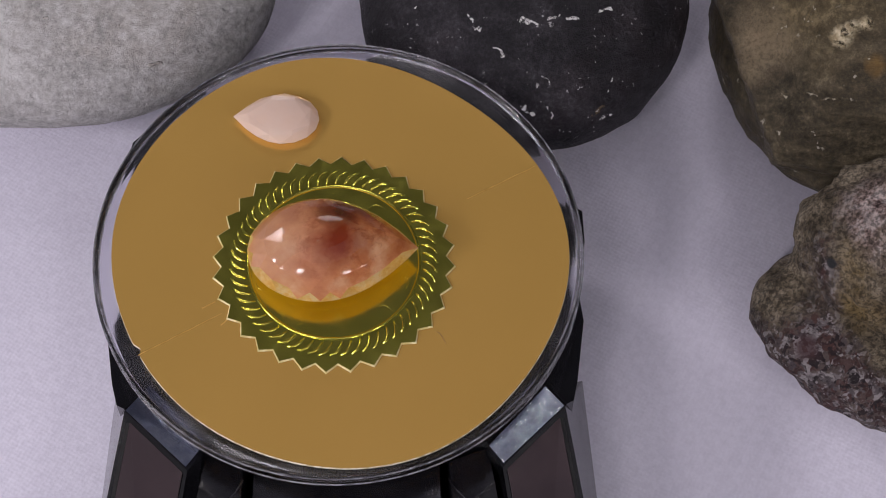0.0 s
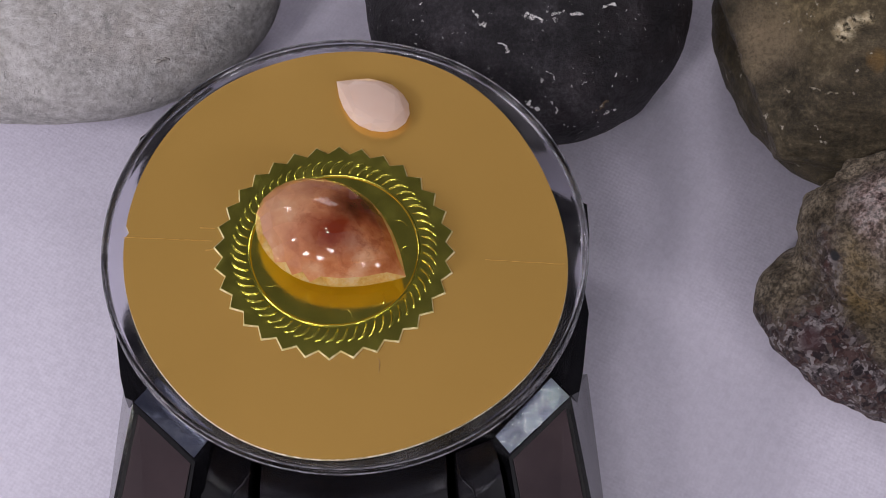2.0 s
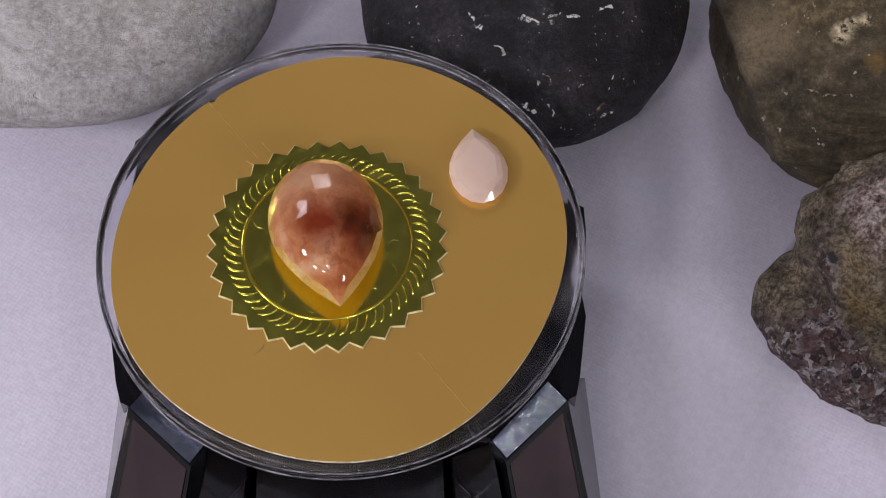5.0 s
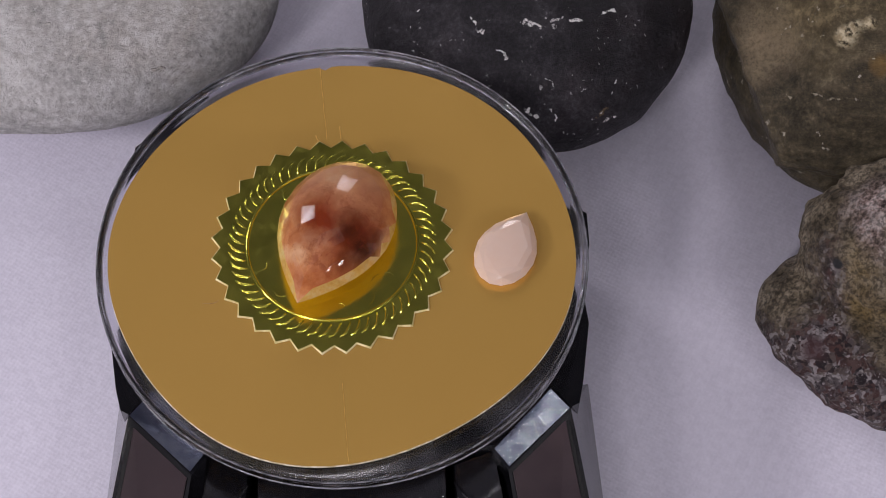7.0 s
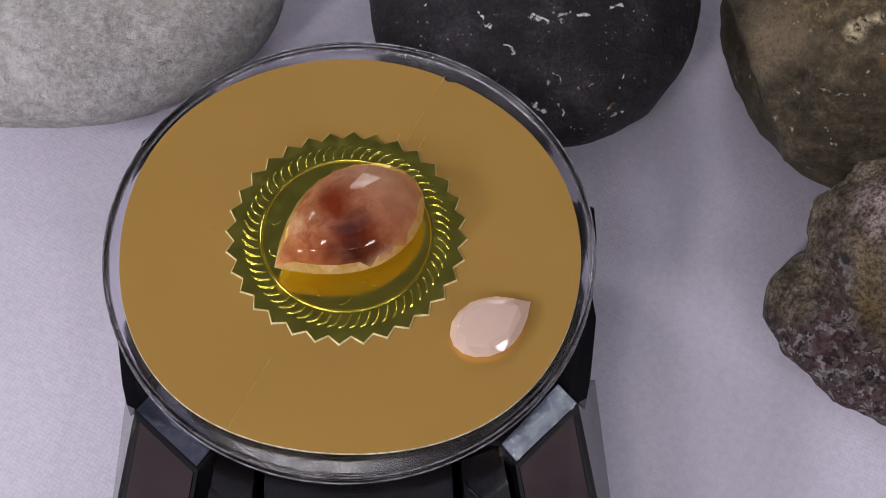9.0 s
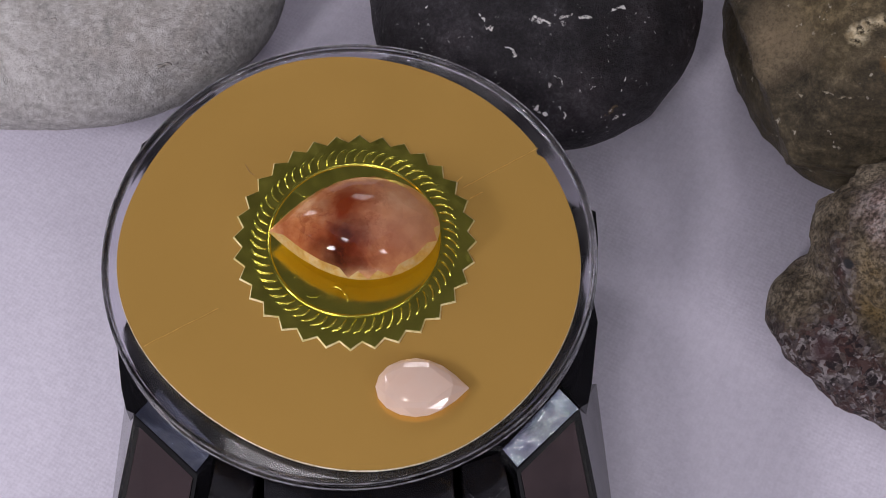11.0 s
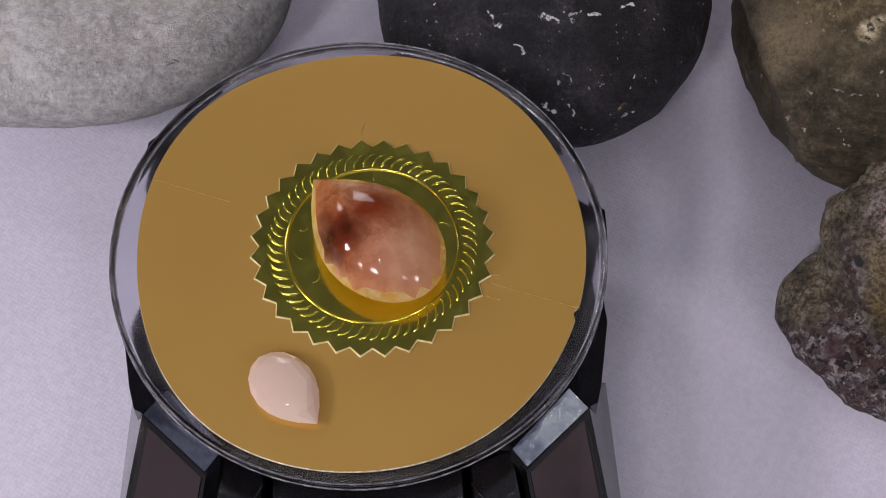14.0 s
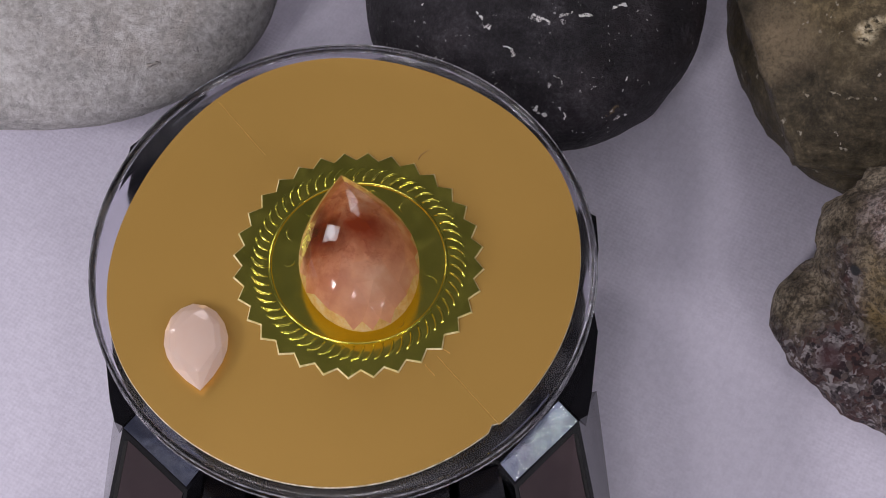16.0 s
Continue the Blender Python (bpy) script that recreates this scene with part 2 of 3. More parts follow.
def big_gem_material():
    m = Nodes("rose_agate", 0.05)
    w = m.warp(160, 0.007)
    pale = m.ramp(m.noise(95, 5, 0.6), (0.36, (0.54, 0.165, 0.070)), (0.5, (0.76, 0.34, 0.17)), (0.64, (0.92, 0.60, 0.40)))
    round_end = m.near((-0.012, -0.002, 0.008), 0.010, 0.007, w)
    pale = m.mix(m.math("MULTIPLY", round_end, 0.6), pale, (0.84, 0.56, 0.43))
    col = pale
    halo = m.most(m.near((0.0022, 0.0055, 0.0090), 0.0058, 0.0030, w), m.near((0.0018, -0.0015, 0.0122), 0.0044, 0.0030, w))
    col = m.mix(m.math("MULTIPLY", halo, 0.95), col, (0.24, 0.020, 0.009))
    core = m.most(m.near((0.0034, 0.0078, 0.0080), 0.0036, 0.0020, w), m.near((0.0014, 0.0040, 0.0106), 0.0030, 0.0020, w))
    col = m.mix(m.math("MULTIPLY", core, 0.94), col, (0.050, 0.004, 0.008))
    wisp = m.ramp(m.noise(240, 6, 0.75, w), (0.50, 0.0), (0.60, 1.0))
    col = m.mix(m.math("MULTIPLY", m.math("MULTIPLY", wisp, m.near((0.003, 0.002, 0.010), 0.0095, 0.004, w)), 0.5), col, (0.24, 0.035, 0.020))
    dots = m.ramp(m.voronoi(330), (0.06, 1.0), (0.14, 0.0))
    thin = m.ramp(m.noise(70, 3), (0.5, 0.0), (0.6, 1.0))
    col = m.mix(m.math("MULTIPLY", m.math("MULTIPLY", dots, thin), 0.7), col, (0.16, 0.03, 0.02))
    tone = facet_tone(m, 0.95, 1.04)
    col = m.vec("MULTIPLY", col, m.tint(tone))
    m.set("Base Color", col)
    m.translucent(m.mix(0.06, col, (1.0, 0.80, 0.50)), 0.40)
    m.clear(m.mix(0.35, col, (1.0, 0.80, 0.50)), 0.22)
    m.rounded((-0.001, 0.0, 0.001), (0.0172, 0.0115, 0.0118), 0.75)
    m.set("IOR", 1.5)
    m.set("Coat Weight", 1.0)
    m.set("Coat Roughness", 0.012)
    return m.mat


def small_gem_material():
    m = Nodes("rose_quartz", 0.07)
    tone = facet_tone(m, 0.93, 1.04)
    col = m.ramp(m.noise(160, 4), (0.3, (0.90, 0.74, 0.65)), (0.7, (0.95, 0.82, 0.74)))
    m.set("Base Color", m.vec("MULTIPLY", col, m.tint(tone)))
    m.translucent((1.0, 0.82, 0.68), 0.35)
    m.clear((1.0, 0.85, 0.70), 0.10)
    m.rounded((0.0, 0.0, -0.006), (0.0100, 0.0075, 0.0100), 0.25)
    m.set("IOR", 1.6)
    m.set("Coat Weight", 0.6)
    return m.mat


def edge_gem_material():
    """Clear facets at the stone's edge; the foil's gold seen through them is put into the colour."""
    m = Nodes("foil_gold_edge", 0.04)
    col = m.ramp(m.noise(420, 7, 0.8), (0.38, (0.74, 0.38, 0.09)), (0.48, (0.95, 0.64, 0.26)), (0.58, (1.0, 0.88, 0.58)))
    m.set("Base Color", m.vec("MULTIPLY", col, m.tint(facet_tone(m, 0.82, 1.10))))
    m.set("IOR", 1.5)
    m.translucent((1.0, 0.86, 0.50), 0.45)
    m.clear((1.0, 0.86, 0.48), 0.35)
    m.set("Coat Weight", 1.0)
    m.set("Coat Roughness", 0.02)
    m.bump(m.noise(600, 5, 0.75), 0.5, 0.0008)
    return m.mat


# Undersides of the gems: yellow light bounced from foil and card is coloured in.
def lower_gem_material(name, colour, through):
    m = Nodes(name, 0.12)
    m.set("Base Color", m.ramp(m.noise(150, 4), (0.3, tuple(0.80 * c for c in colour)), (0.7, colour)))
    m.translucent(through, 0.62)
    m.clear(through, 0.30)
    return m.mat


def plain(name, colour, rough):
    m = Nodes(name, rough)
    m.set("Base Color", m.ramp(m.noise(3, 4), (0.3, tuple(0.9 * c for c in colour)), (0.7, colour)))
    return m.mat


def rock_dark():
    m = Nodes("black_basalt", 0.55)
    m.set("Specular IOR Level", 0.28)
    base = m.ramp(m.noise(75, 10, 0.78), (0.38, (0.007, 0.006, 0.008)), (0.50, (0.018, 0.016, 0.020)), (0.64, (0.044, 0.040, 0.047)))
    red = m.ramp(m.noise(34, 5, 0.6), (0.55, 0.0), (0.72, 1.0))
    base = m.mix(m.math("MULTIPLY", red, 0.3), base, (0.040, 0.022, 0.022))
    fine = m.noise(520, 6, 0.75)
    base = m.mix(0.5, base, m.ramp(fine, (0.36, 0.10), (0.66, 0.85)), "OVERLAY")
    speckle = m.ramp(m.noise(1300, 4, 0.85), (0.42, 0.25), (0.52, 1.0), (0.62, 2.2))
    base = m.mix(0.45, base, speckle, "MULTIPLY")
    w = m.warp(520, 0.0030)
    broken = m.ramp(m.noise(820, 6, 0.8), (0.43, 0.0), (0.47, 1.0))
    lines = m.most(m.streak((-0.0133, -0.0210, 0.0194), (-0.0108, -0.0240, 0.0186), 0.00042, w), m.streak((-0.0083, -0.0273, 0.0176), (-0.0052, -0.0293, 0.0168), 0.00022, w),
                   m.streak((-0.0025, -0.0222, 0.0203), (0.0020, -0.0231, 0.0201), 0.00042, w), m.streak((0.0040, -0.0222, 0.0203), (0.0066, -0.0211, 0.0203), 0.00034, w),
                   m.streak((0.0088, -0.0213, 0.0199), (0.0110, -0.0215, 0.0194), 0.00036, w), m.streak((0.0150, -0.0190, 0.0192), (0.0185, -0.0177, 0.0187), 0.00042, w),
                   m.streak((-0.0012, -0.0384, 0.0098), (0.0012, -0.0396, 0.0084), 0.00045, w), m.streak((0.0030, -0.0378, 0.0100), (0.0044, -0.0383, 0.0096), 0.00028, w),
                   m.streak((0.0190, -0.0320, 0.0112), (0.0182, -0.0338, 0.0098), 0.00026, w), m.streak((0.0030, -0.0334, 0.0145), (0.0048, -0.0344, 0.0137), 0.00022, w),
                   m.streak((0.0170, -0.0378, 0.0050), (0.0196, -0.0370, 0.0045), 0.00042, w))
    lines = m.math("MULTIPLY", lines, broken)
    rust = m.streak((0.0171, -0.0363, 0.0076), (0.0150, -0.0381, 0.0058), 0.0004, w)
    ragged = m.warp(800, 0.0032)
    cells = m.voronoi(210, vector=ragged)
    pick = m.ramp(m.noise(62, 3), (0.54, 0.0), (0.60, 1.0))
    dots = m.math("MULTIPLY", m.ramp(cells, (0.075, 0.9), (0.10, 0.0)), pick)
    tiny = m.math("MULTIPLY", m.ramp(m.voronoi(520, vector=ragged), (0.12, 0.45), (0.17, 0.0)), m.ramp(m.noise(130, 4), (0.52, 0.0), (0.60, 1.0)))
    dots = m.most(dots, tiny)
    col = m.mix(m.math("MULTIPLY", rust, 0.6), base, (0.20, 0.14, 0.07))
    m.set("Base Color", m.mix(m.most(lines, dots), col, (0.88, 0.87, 0.86)))
    m.set("Roughness", m.ramp(fine, (0.3, 0.42), (0.7, 0.65)))
    pits = m.ramp(m.voronoi(330), (0.06, 0.0), (0.22, 1.0))
    rel = m.math("ADD", m.noise(150, 9, 0.75), m.math("MULTIPLY", pits, 0.16))
    m.bump(m.math("ADD", rel, m.math("MULTIPLY", lines, 0.25)), 0.9, 0.0022)
    return m.mat


def rock_brown():
    m = Nodes("olive_brown_stone", 0.5)
    m.set("Specular IOR Level", 0.28)
    lay = m.mapped((0.55, 1.5, 2.4), (12, 6, 4))
    base = m.ramp(m.noise(110, 8, 0.70, lay), (0.32, (0.022, 0.018, 0.012)), (0.50, (0.066, 0.054, 0.035)), (0.68, (0.155, 0.126, 0.080)))
    tops = m.ramp(m.noise(16, 3, 0.5), (0.40, 0.0), (0.60, 1.0))
    base = m.mix(m.math("MULTIPLY", tops, 0.35), base, (0.120, 0.093, 0.050))
    fine = m.noise(480, 6, 0.75)
    base = m.mix(0.5, base, m.ramp(fine, (0.36, 0.10), (0.66, 0.80)), "OVERLAY")
    speckle = m.ramp(m.noise(1200, 5, 0.85), (0.42, 0.35), (0.52, 1.0), (0.62, 2.0))
    base = m.mix(0.40, base, speckle, "MULTIPLY")
    crack = m.ramp(m.voronoi(60, "DISTANCE_TO_EDGE", "Distance", m.warp(150, 0.010)), (0.0, 1.0), (0.025, 0.0))
    base = m.mix(m.math("MULTIPLY", crack, 0.35), base, (0.022, 0.018, 0.012))
    w = m.warp(260, 0.0045)
    wide = m.warp(90, 0.012)
    tan = m.near((-0.030, -0.006, 0.022), 0.014, 0.008, wide)
    base = m.mix(m.math("MULTIPLY", tan, 0.6), base, m.ramp(m.noise(260, 9, 0.82), (0.38, (0.060, 0.044, 0.020)), (0.50, (0.17, 0.130, 0.066)), (0.60, (0.40, 0.31, 0.17))))
    edge = m.near((-0.0420, -0.0125, 0.009), 0.0060, 0.005, wide)
    base = m.mix(m.math("MULTIPLY", edge, 0.6), base, m.mix(speckle, (0.14, 0.10, 0.055), (0.36, 0.28, 0.18)))
    cream = m.most(m.near((-0.0256, -0.0173, 0.0191), 0.0026, 0.0008, w), m.near((-0.0236, -0.0155, 0.0202), 0.0020, 0.0007, w), m.near((-0.0205, -0.0150, 0.0205), 0.0018, 0.0007, w))
    cream = m.math("MULTIPLY", cream, m.ramp(m.noise(520, 7, 0.8), (0.44, 0.0), (0.48, 1.0)))
    rust = m.math("MULTIPLY", m.near((-0.0183, -0.0233, 0.0165), 0.0016, 0.0014, w), 0.5)
    col = m.mix(rust, base, (0.36, 0.20, 0.045))
    vein = m.most(m.streak((-0.0411, -0.0177, -0.0050), (-0.0363, -0.0247, 0.0062), 0.0004, w), m.streak((-0.0363, -0.0247, 0.0062), (-0.0270, -0.0298, 0.0134), 0.0004, w),
                  m.streak((-0.0270, -0.0298, 0.0134), (-0.0100, -0.0320, 0.0150), 0.0005, w))
    vein = m.math("MULTIPLY", vein, m.ramp(m.noise(330, 4, 0.7), (0.42, 0.0), (0.54, 1.0)))
    col = m.mix(m.math("MULTIPLY", vein, 0.8), col, (0.40, 0.36, 0.27))
    dots = m.math("MULTIPLY", m.ramp(m.voronoi(240, vector=m.warp(700, 0.004)), (0.10, 1.0), (0.14, 0.0)), m.ramp(m.noise(75, 3), (0.46, 0.0), (0.54, 1.0)))
    col = m.mix(m.math("MULTIPLY", dots, 0.75), col, (0.55, 0.51, 0.42))
    m.set("Base Color", m.mix(cream, col, m.ramp(m.noise(600, 5, 0.7), (0.4, (0.42, 0.33, 0.19)), (0.6, (0.78, 0.68, 0.47)))))
    m.set("Roughness", m.ramp(fine, (0.3, 0.32), (0.7, 0.62)))
    rel = m.math("ADD", m.noise(110, 9, 0.75, lay), m.math("MULTIPLY", cream, 0.35))
    m.bump(m.math("ADD", rel, m.math("MULTIPLY", m.noise(420, 5, 0.7), 0.25)), 1.0, 0.0020)
    return m.mat


def rock_red():
    m = Nodes("red_brown_conglomerate", 0.6)
    m.set("Specular IOR Level", 0.28)
    wide = m.warp(110, 0.010)
    fine = m.noise(620, 6, 0.75)
    top = m.ramp(m.noise(150, 8, 0.75), (0.38, (0.095, 0.075, 0.050)), (0.49, (0.215, 0.172, 0.118)), (0.61, (0.46, 0.385, 0.285)))
    pits = m.ramp(m.voronoi(420), (0.10, 1.0), (0.24, 0.0))
    top = m.mix(m.math("MULTIPLY", pits, m.ramp(m.noise(90, 4), (0.45, 0.0), (0.6, 0.85))), top, (0.022, 0.018, 0.016))
    ochre = m.most(m.near((-0.0228, -0.0055, 0.0125), 0.0050, 0.0035, wide), m.near((-0.0245, 0.000, 0.0190), 0.0030, 0.003, wide))
    top = m.mix(m.math("MULTIPLY", ochre, 0.55), top, m.mix(fine, (0.17, 0.105, 0.025), (0.50, 0.34, 0.10)))
    pale = m.most(m.near((-0.0195, 0.0120, 0.0260), 0.0070, 0.004, wide), m.near((-0.0210, 0.0060, 0.0235), 0.0050, 0.0018, wide), m.near((-0.0140, 0.0060, 0.028), 0.008, 0.004, wide))
    crystal = m.ramp(m.noise(260, 8, 0.8), (0.41, (0.07, 0.04, 0.04)), (0.48, (0.50, 0.36, 0.33)), (0.56, (0.86, 0.74, 0.71)))
    top = m.mix(pale, top, crystal)
    shaken = m.warp(360, 0.006)
    cell = m.voronoi(820, out="Color", vector=shaken)
    n = m.tree.nodes.new("ShaderNodeSeparateColor")
    m.put(n.inputs[0], cell)
    clast = m.ramp(n.outputs[0], (0.12, (0.030, 0.022, 0.026)), (0.38, (0.115, 0.056, 0.052)), (0.55, (0.155, 0.118, 0.105)), (0.74, (0.105, 0.085, 0.094)), (0.92, (0.42, 0.38, 0.385)))
    white = m.ramp(m.noise(380, 10, 0.9, m.mapped((1, 1, 1.7), (20, 30, 0))), (0.55, 0.0), (0.60, 1.0))
    clast = m.mix(m.math("MULTIPLY", white, 0.85), clast, (0.52, 0.47, 0.475))
    dark = m.ramp(m.noise(430, 9, 0.85), (0.41, 1.0), (0.49, 0.0))
    clast = m.mix(m.math("MULTIPLY", dark, 0.85), clast, (0.020, 0.015, 0.016))
    plum = m.near((-0.0330, -0.0120, 0.0040), 0.0028, 0.0010, m.warp(300, 0.003))
    clast = m.mix(m.math("MULTIPLY", plum, 0.8), clast, (0.095, 0.045, 0.050))
    low = m.math("SUBTRACT", 1.0, m.most(m.near((0.0085, 0.0095, 0.0105), 0.0385, 0.0018, m.warp(130, 0.006)), m.near((-0.036, 0.004, 0.002), 0.0090, 0.003, wide), m.near((-0.029, 0.017, 0.010), 0.0135, 0.003, wide)))
    grain = m.ramp(m.noise(950, 4, 0.8), (0.45, 0.16), (0.53, 1.0))
    top = m.mix(0.75, top, grain, "MULTIPLY")
    col = m.mix(low, top, clast)
    dot = m.near((-0.0290, 0.0020, 0.0172), 0.0011, 0.0002, m.warp(500, 0.0006))
    m.set("Base Color", m.mix(dot, col, (0.045, 0.045, 0.050)))
    m.set("Roughness", m.ramp(fine, (0.3, 0.40), (0.7, 0.75)))
    rel = m.math("ADD", m.noise(190, 9, 0.8), m.math("MULTIPLY", n.outputs[1], m.math("MULTIPLY", low, 0.4)))
    m.bump(m.math("SUBTRACT", rel, m.math("MULTIPLY", pits, 0.15)), 1.0, 0.0032)
    return m.mat


CLOTH, GREY, DARK, BROWN, RED = cloth_material(), rock_grey(), rock_dark(), rock_brown(), rock_red()
BLACK, CELL, CHROME, CLEAR = plastic_material(), cell_material(), chrome_material(), clear_material()
CARD, CARD_EDGE, FOIL = card_material(), card_edge_material(), foil_material()
BEAD = bead_material()
FOLD, FIBRE, FOIL_EDGE = fold_material(), fibre_material(), foil_edge_material()
AGATE, QUARTZ = big_gem_material(), small_gem_material()
FOIL_GOLD = edge_gem_material()
FOIL_GLOW, CARD_GLOW = lower_gem_material("foil_glow_agate", (1.0, 0.64, 0.13), (1.0, 0.80, 0.28)), lower_gem_material("card_glow_quartz", (0.97, 0.86, 0.66), (1.0, 0.92, 0.74))
GROOVE = plain("matt_black_plastic", (0.003, 0.003, 0.0035), 0.6)
WALL = plain("grey_wall_paint", (0.30, 0.30, 0.33), 0.9)


# ---------------------------------------------------------------- building helpers
def mesh_of(bm, name, material, smooth=False):
    bmesh.ops.recalc_face_normals(bm, faces=bm.faces)
    me = bpy.data.meshes.new(name)
    bm.to_mesh(me)
    bm.free()
    for mat in material if isinstance(material, (list, tuple)) else (material,):
        me.materials.append(mat)
    if smooth:
        for p in me.polygons:
            p.use_smooth = True
    return me


def part(name, bm, material, parent, label="", smooth=False):
    ob = new(name, mesh_of(bm, name, material, smooth))
    ob.parent = parent
    return tagged(ob, label)


def empty(name, m, label, category, group=""):
    ob = new(name)
    ob.empty_display_size = 0.01
    ob.matrix_world = m
    return tagged(ob, label, category, group)


def prism(bm, bottom, top):
    """A closed solid between two rings of the same length, each a list of (x, y, z)."""
    a = [bm.verts.new(p) for p in bottom]
    b = [bm.verts.new(p) for p in top]
    n = len(a)
    for i in range(n):
        bm.faces.new((a[i], a[(i + 1) % n], b[(i + 1) % n], b[i]))
    bm.faces.new(a[::-1])
    bm.faces.new(b)
    return bm


def soften(bm, width, segments=2, angle=25):
    edges = [e for e in bm.edges if len(e.link_faces) == 2 and e.calc_face_angle(0) > radians(angle)]
    bmesh.ops.bevel(bm, geom=edges, offset=width, segments=segments, profile=0.6, affect="EDGES", clamp_overlap=True)
    return bm


def rings(bm, profile, count, beaded=()):
    """A body of revolution about z: profile of (radius, z) from the axis outwards and back."""
    loops = []
    for k, (r, z) in enumerate(profile):
        if k in beaded:
            loops.append([bm.verts.new(((r + 0.00005 * (i % 2)) * math.cos(2 * math.pi * i / count), (r + 0.00005 * (i % 2)) * math.sin(2 * math.pi * i / count), z)) for i in range(count)])
        elif r < 1e-7:
            loops.append([bm.verts.new((0, 0, z))])
        else:
            loops.append([bm.verts.new((r * math.cos(2 * math.pi * i / count), r * math.sin(2 * math.pi * i / count), z)) for i in range(count)])
    for a, b in zip(loops, loops[1:]):
        for i in range(count):
            j = (i + 1) % count
            if len(a) == 1:
                bm.faces.new((a[0], b[i], b[j]))
            elif len(b) == 1:
                bm.faces.new((a[i], b[0], a[j]))
            else:
                bm.faces.new((a[i], b[i], b[j], a[j]))
    return bm


# ---------------------------------------------------------------- the setting
def slab(name, x0, x1, y0, y1, z0, z1, material, label, category):
    bm = bmesh.new()
    prism(bm, [(x0, y0, z0), (x1, y0, z0), (x1, y1, z0), (x0, y1, z0)], [(x0, y0, z1), (x1, y0, z1), (x1, y1, z1), (x0, y1, z1)])
    ob = new(name, mesh_of(bm, name, material))
    return tagged(ob, label, category, kind="structure")


def tablecloth():
    """A white cotton sheet laid flat, with faint folds."""
    bm = bmesh.new()
    n, half = 150, 0.60
    grid = []
    for j in range(n + 1):
        row = []
        for i in range(n + 1):
            x, y = half * (2 * i / n - 1), half * (2 * j / n - 1)
            z = 0.0012 * (noise.noise(Vector((x * 9, y * 9, 3.1))) - 0.5) - 0.0003
            row.append(bm.verts.new((x, y, min(z, 0.0))))
        grid.append(row)
    for j in range(n):
        for i in range(n):
            bm.faces.new((grid[j][i], grid[j][i + 1], grid[j + 1][i + 1], grid[j + 1][i]))
    ob = new("ground", mesh_of(bm, "ground", CLOTH, True))
    return tagged(ob, "white cotton cloth spread flat on a table", "cloth", kind="structure")


tablecloth()
slab("table_top", -0.6, 0.6, -0.6, 0.6, -0.045, -0.005, WALL, "plain table top under the white cloth", "table")
slab("wall_north", -1.5, 1.5, 1.5, 1.6, -0.75, 1.6, WALL, "plain grey painted wall of the room", "wall")
slab("wall_south", -1.5, 1.5, -1.6, -1.5, -0.75, 1.6, WALL, "plain grey painted wall of the room", "wall")
slab("wall_east", 1.5, 1.6, -1.5, 1.5, -0.75, 1.6, WALL, "plain grey painted wall of the room", "wall")
slab("wall_west", -1.6, -1.5, -1.5, 1.5, -0.75, 1.6, WALL, "plain grey painted wall of the room", "wall")
slab("floor", -1.6, 1.6, -1.6, 1.6, -0.80, -0.75, WALL, "plain grey floor of the room", "floor")
slab("ceiling", -1.6, 1.6, -1.6, 1.6, 1.6, 1.65, WALL, "plain grey ceiling of the room", "ceiling")


# ---------------------------------------------------------------- the stones
def stone(name, centre, lobes, rough, material, label, seed, detail=6, lumps=0.02, blend=0.12):
    """A lump of rock: ellipsoids grown together, trimmed by flat breaks and roughened. It rests on the cloth.
    lobes: (offset, radii, turn, cuts); a cut is (normal, distance from the stone's centre, softness)."""
    bm = bmesh.new()
    bmesh.ops.create_icosphere(bm, subdivisions=detail, radius=1)
    off = Vector((seed * 3.7, seed * 1.3, seed * 2.1))
    bodies = [(Vector(o), Vector(r), Matrix.Rotation(-a, 3, "Z"), [(Vector(n).normalized(), d, s) for n, d, s in cuts]) for o, r, a, cuts in lobes]
    for v in bm.verts:
        u = v.co.normalized()
        r = 0.0
        for o, rad, m, planes in bodies:
            c, w = m @ -o, m @ u
            c, w = Vector([a / b for a, b in zip(c, rad)]), Vector([a / b for a, b in zip(w, rad)])
            aa, bb, cc = w.dot(w), c.dot(w), c.dot(c) - 1
            disc = bb * bb - aa * cc
            far = (-bb + math.sqrt(disc)) / aa if disc > 0 else 0.0
            for n, d, s in planes:
                c = n.dot(u)
                if c > 0.05:
                    lim = d / c
                    k = s * lim
                    h = max(k - abs(far - lim), 0) / k
                    far = min(far, lim) - h * h * k * 0.25
            k = blend * max(far, r)
            h = max(k - abs(far - r), 0) / k
            r = max(r, far) + h * h * k * 0.25
        r *= 1 + lumps * noise.noise(u * 1.6 + off) + lumps * 0.4 * noise.noise(u * 3.7 + off)
        p = u * r
        p = p + u * rough * noise.fractal(p * 130 + off, 0.75, 2.1, 5)
        low = -centre[2] + 0.0004
        if p.z < low:
            p.z = low + (p.z - low) * 0.02
        v.co = p
    ob = new(name, mesh_of(bm, name, material, True))
    ob.matrix_world = Matrix.Translation(centre)
    return tagged(ob, label, "stone", "stones round the turntable")


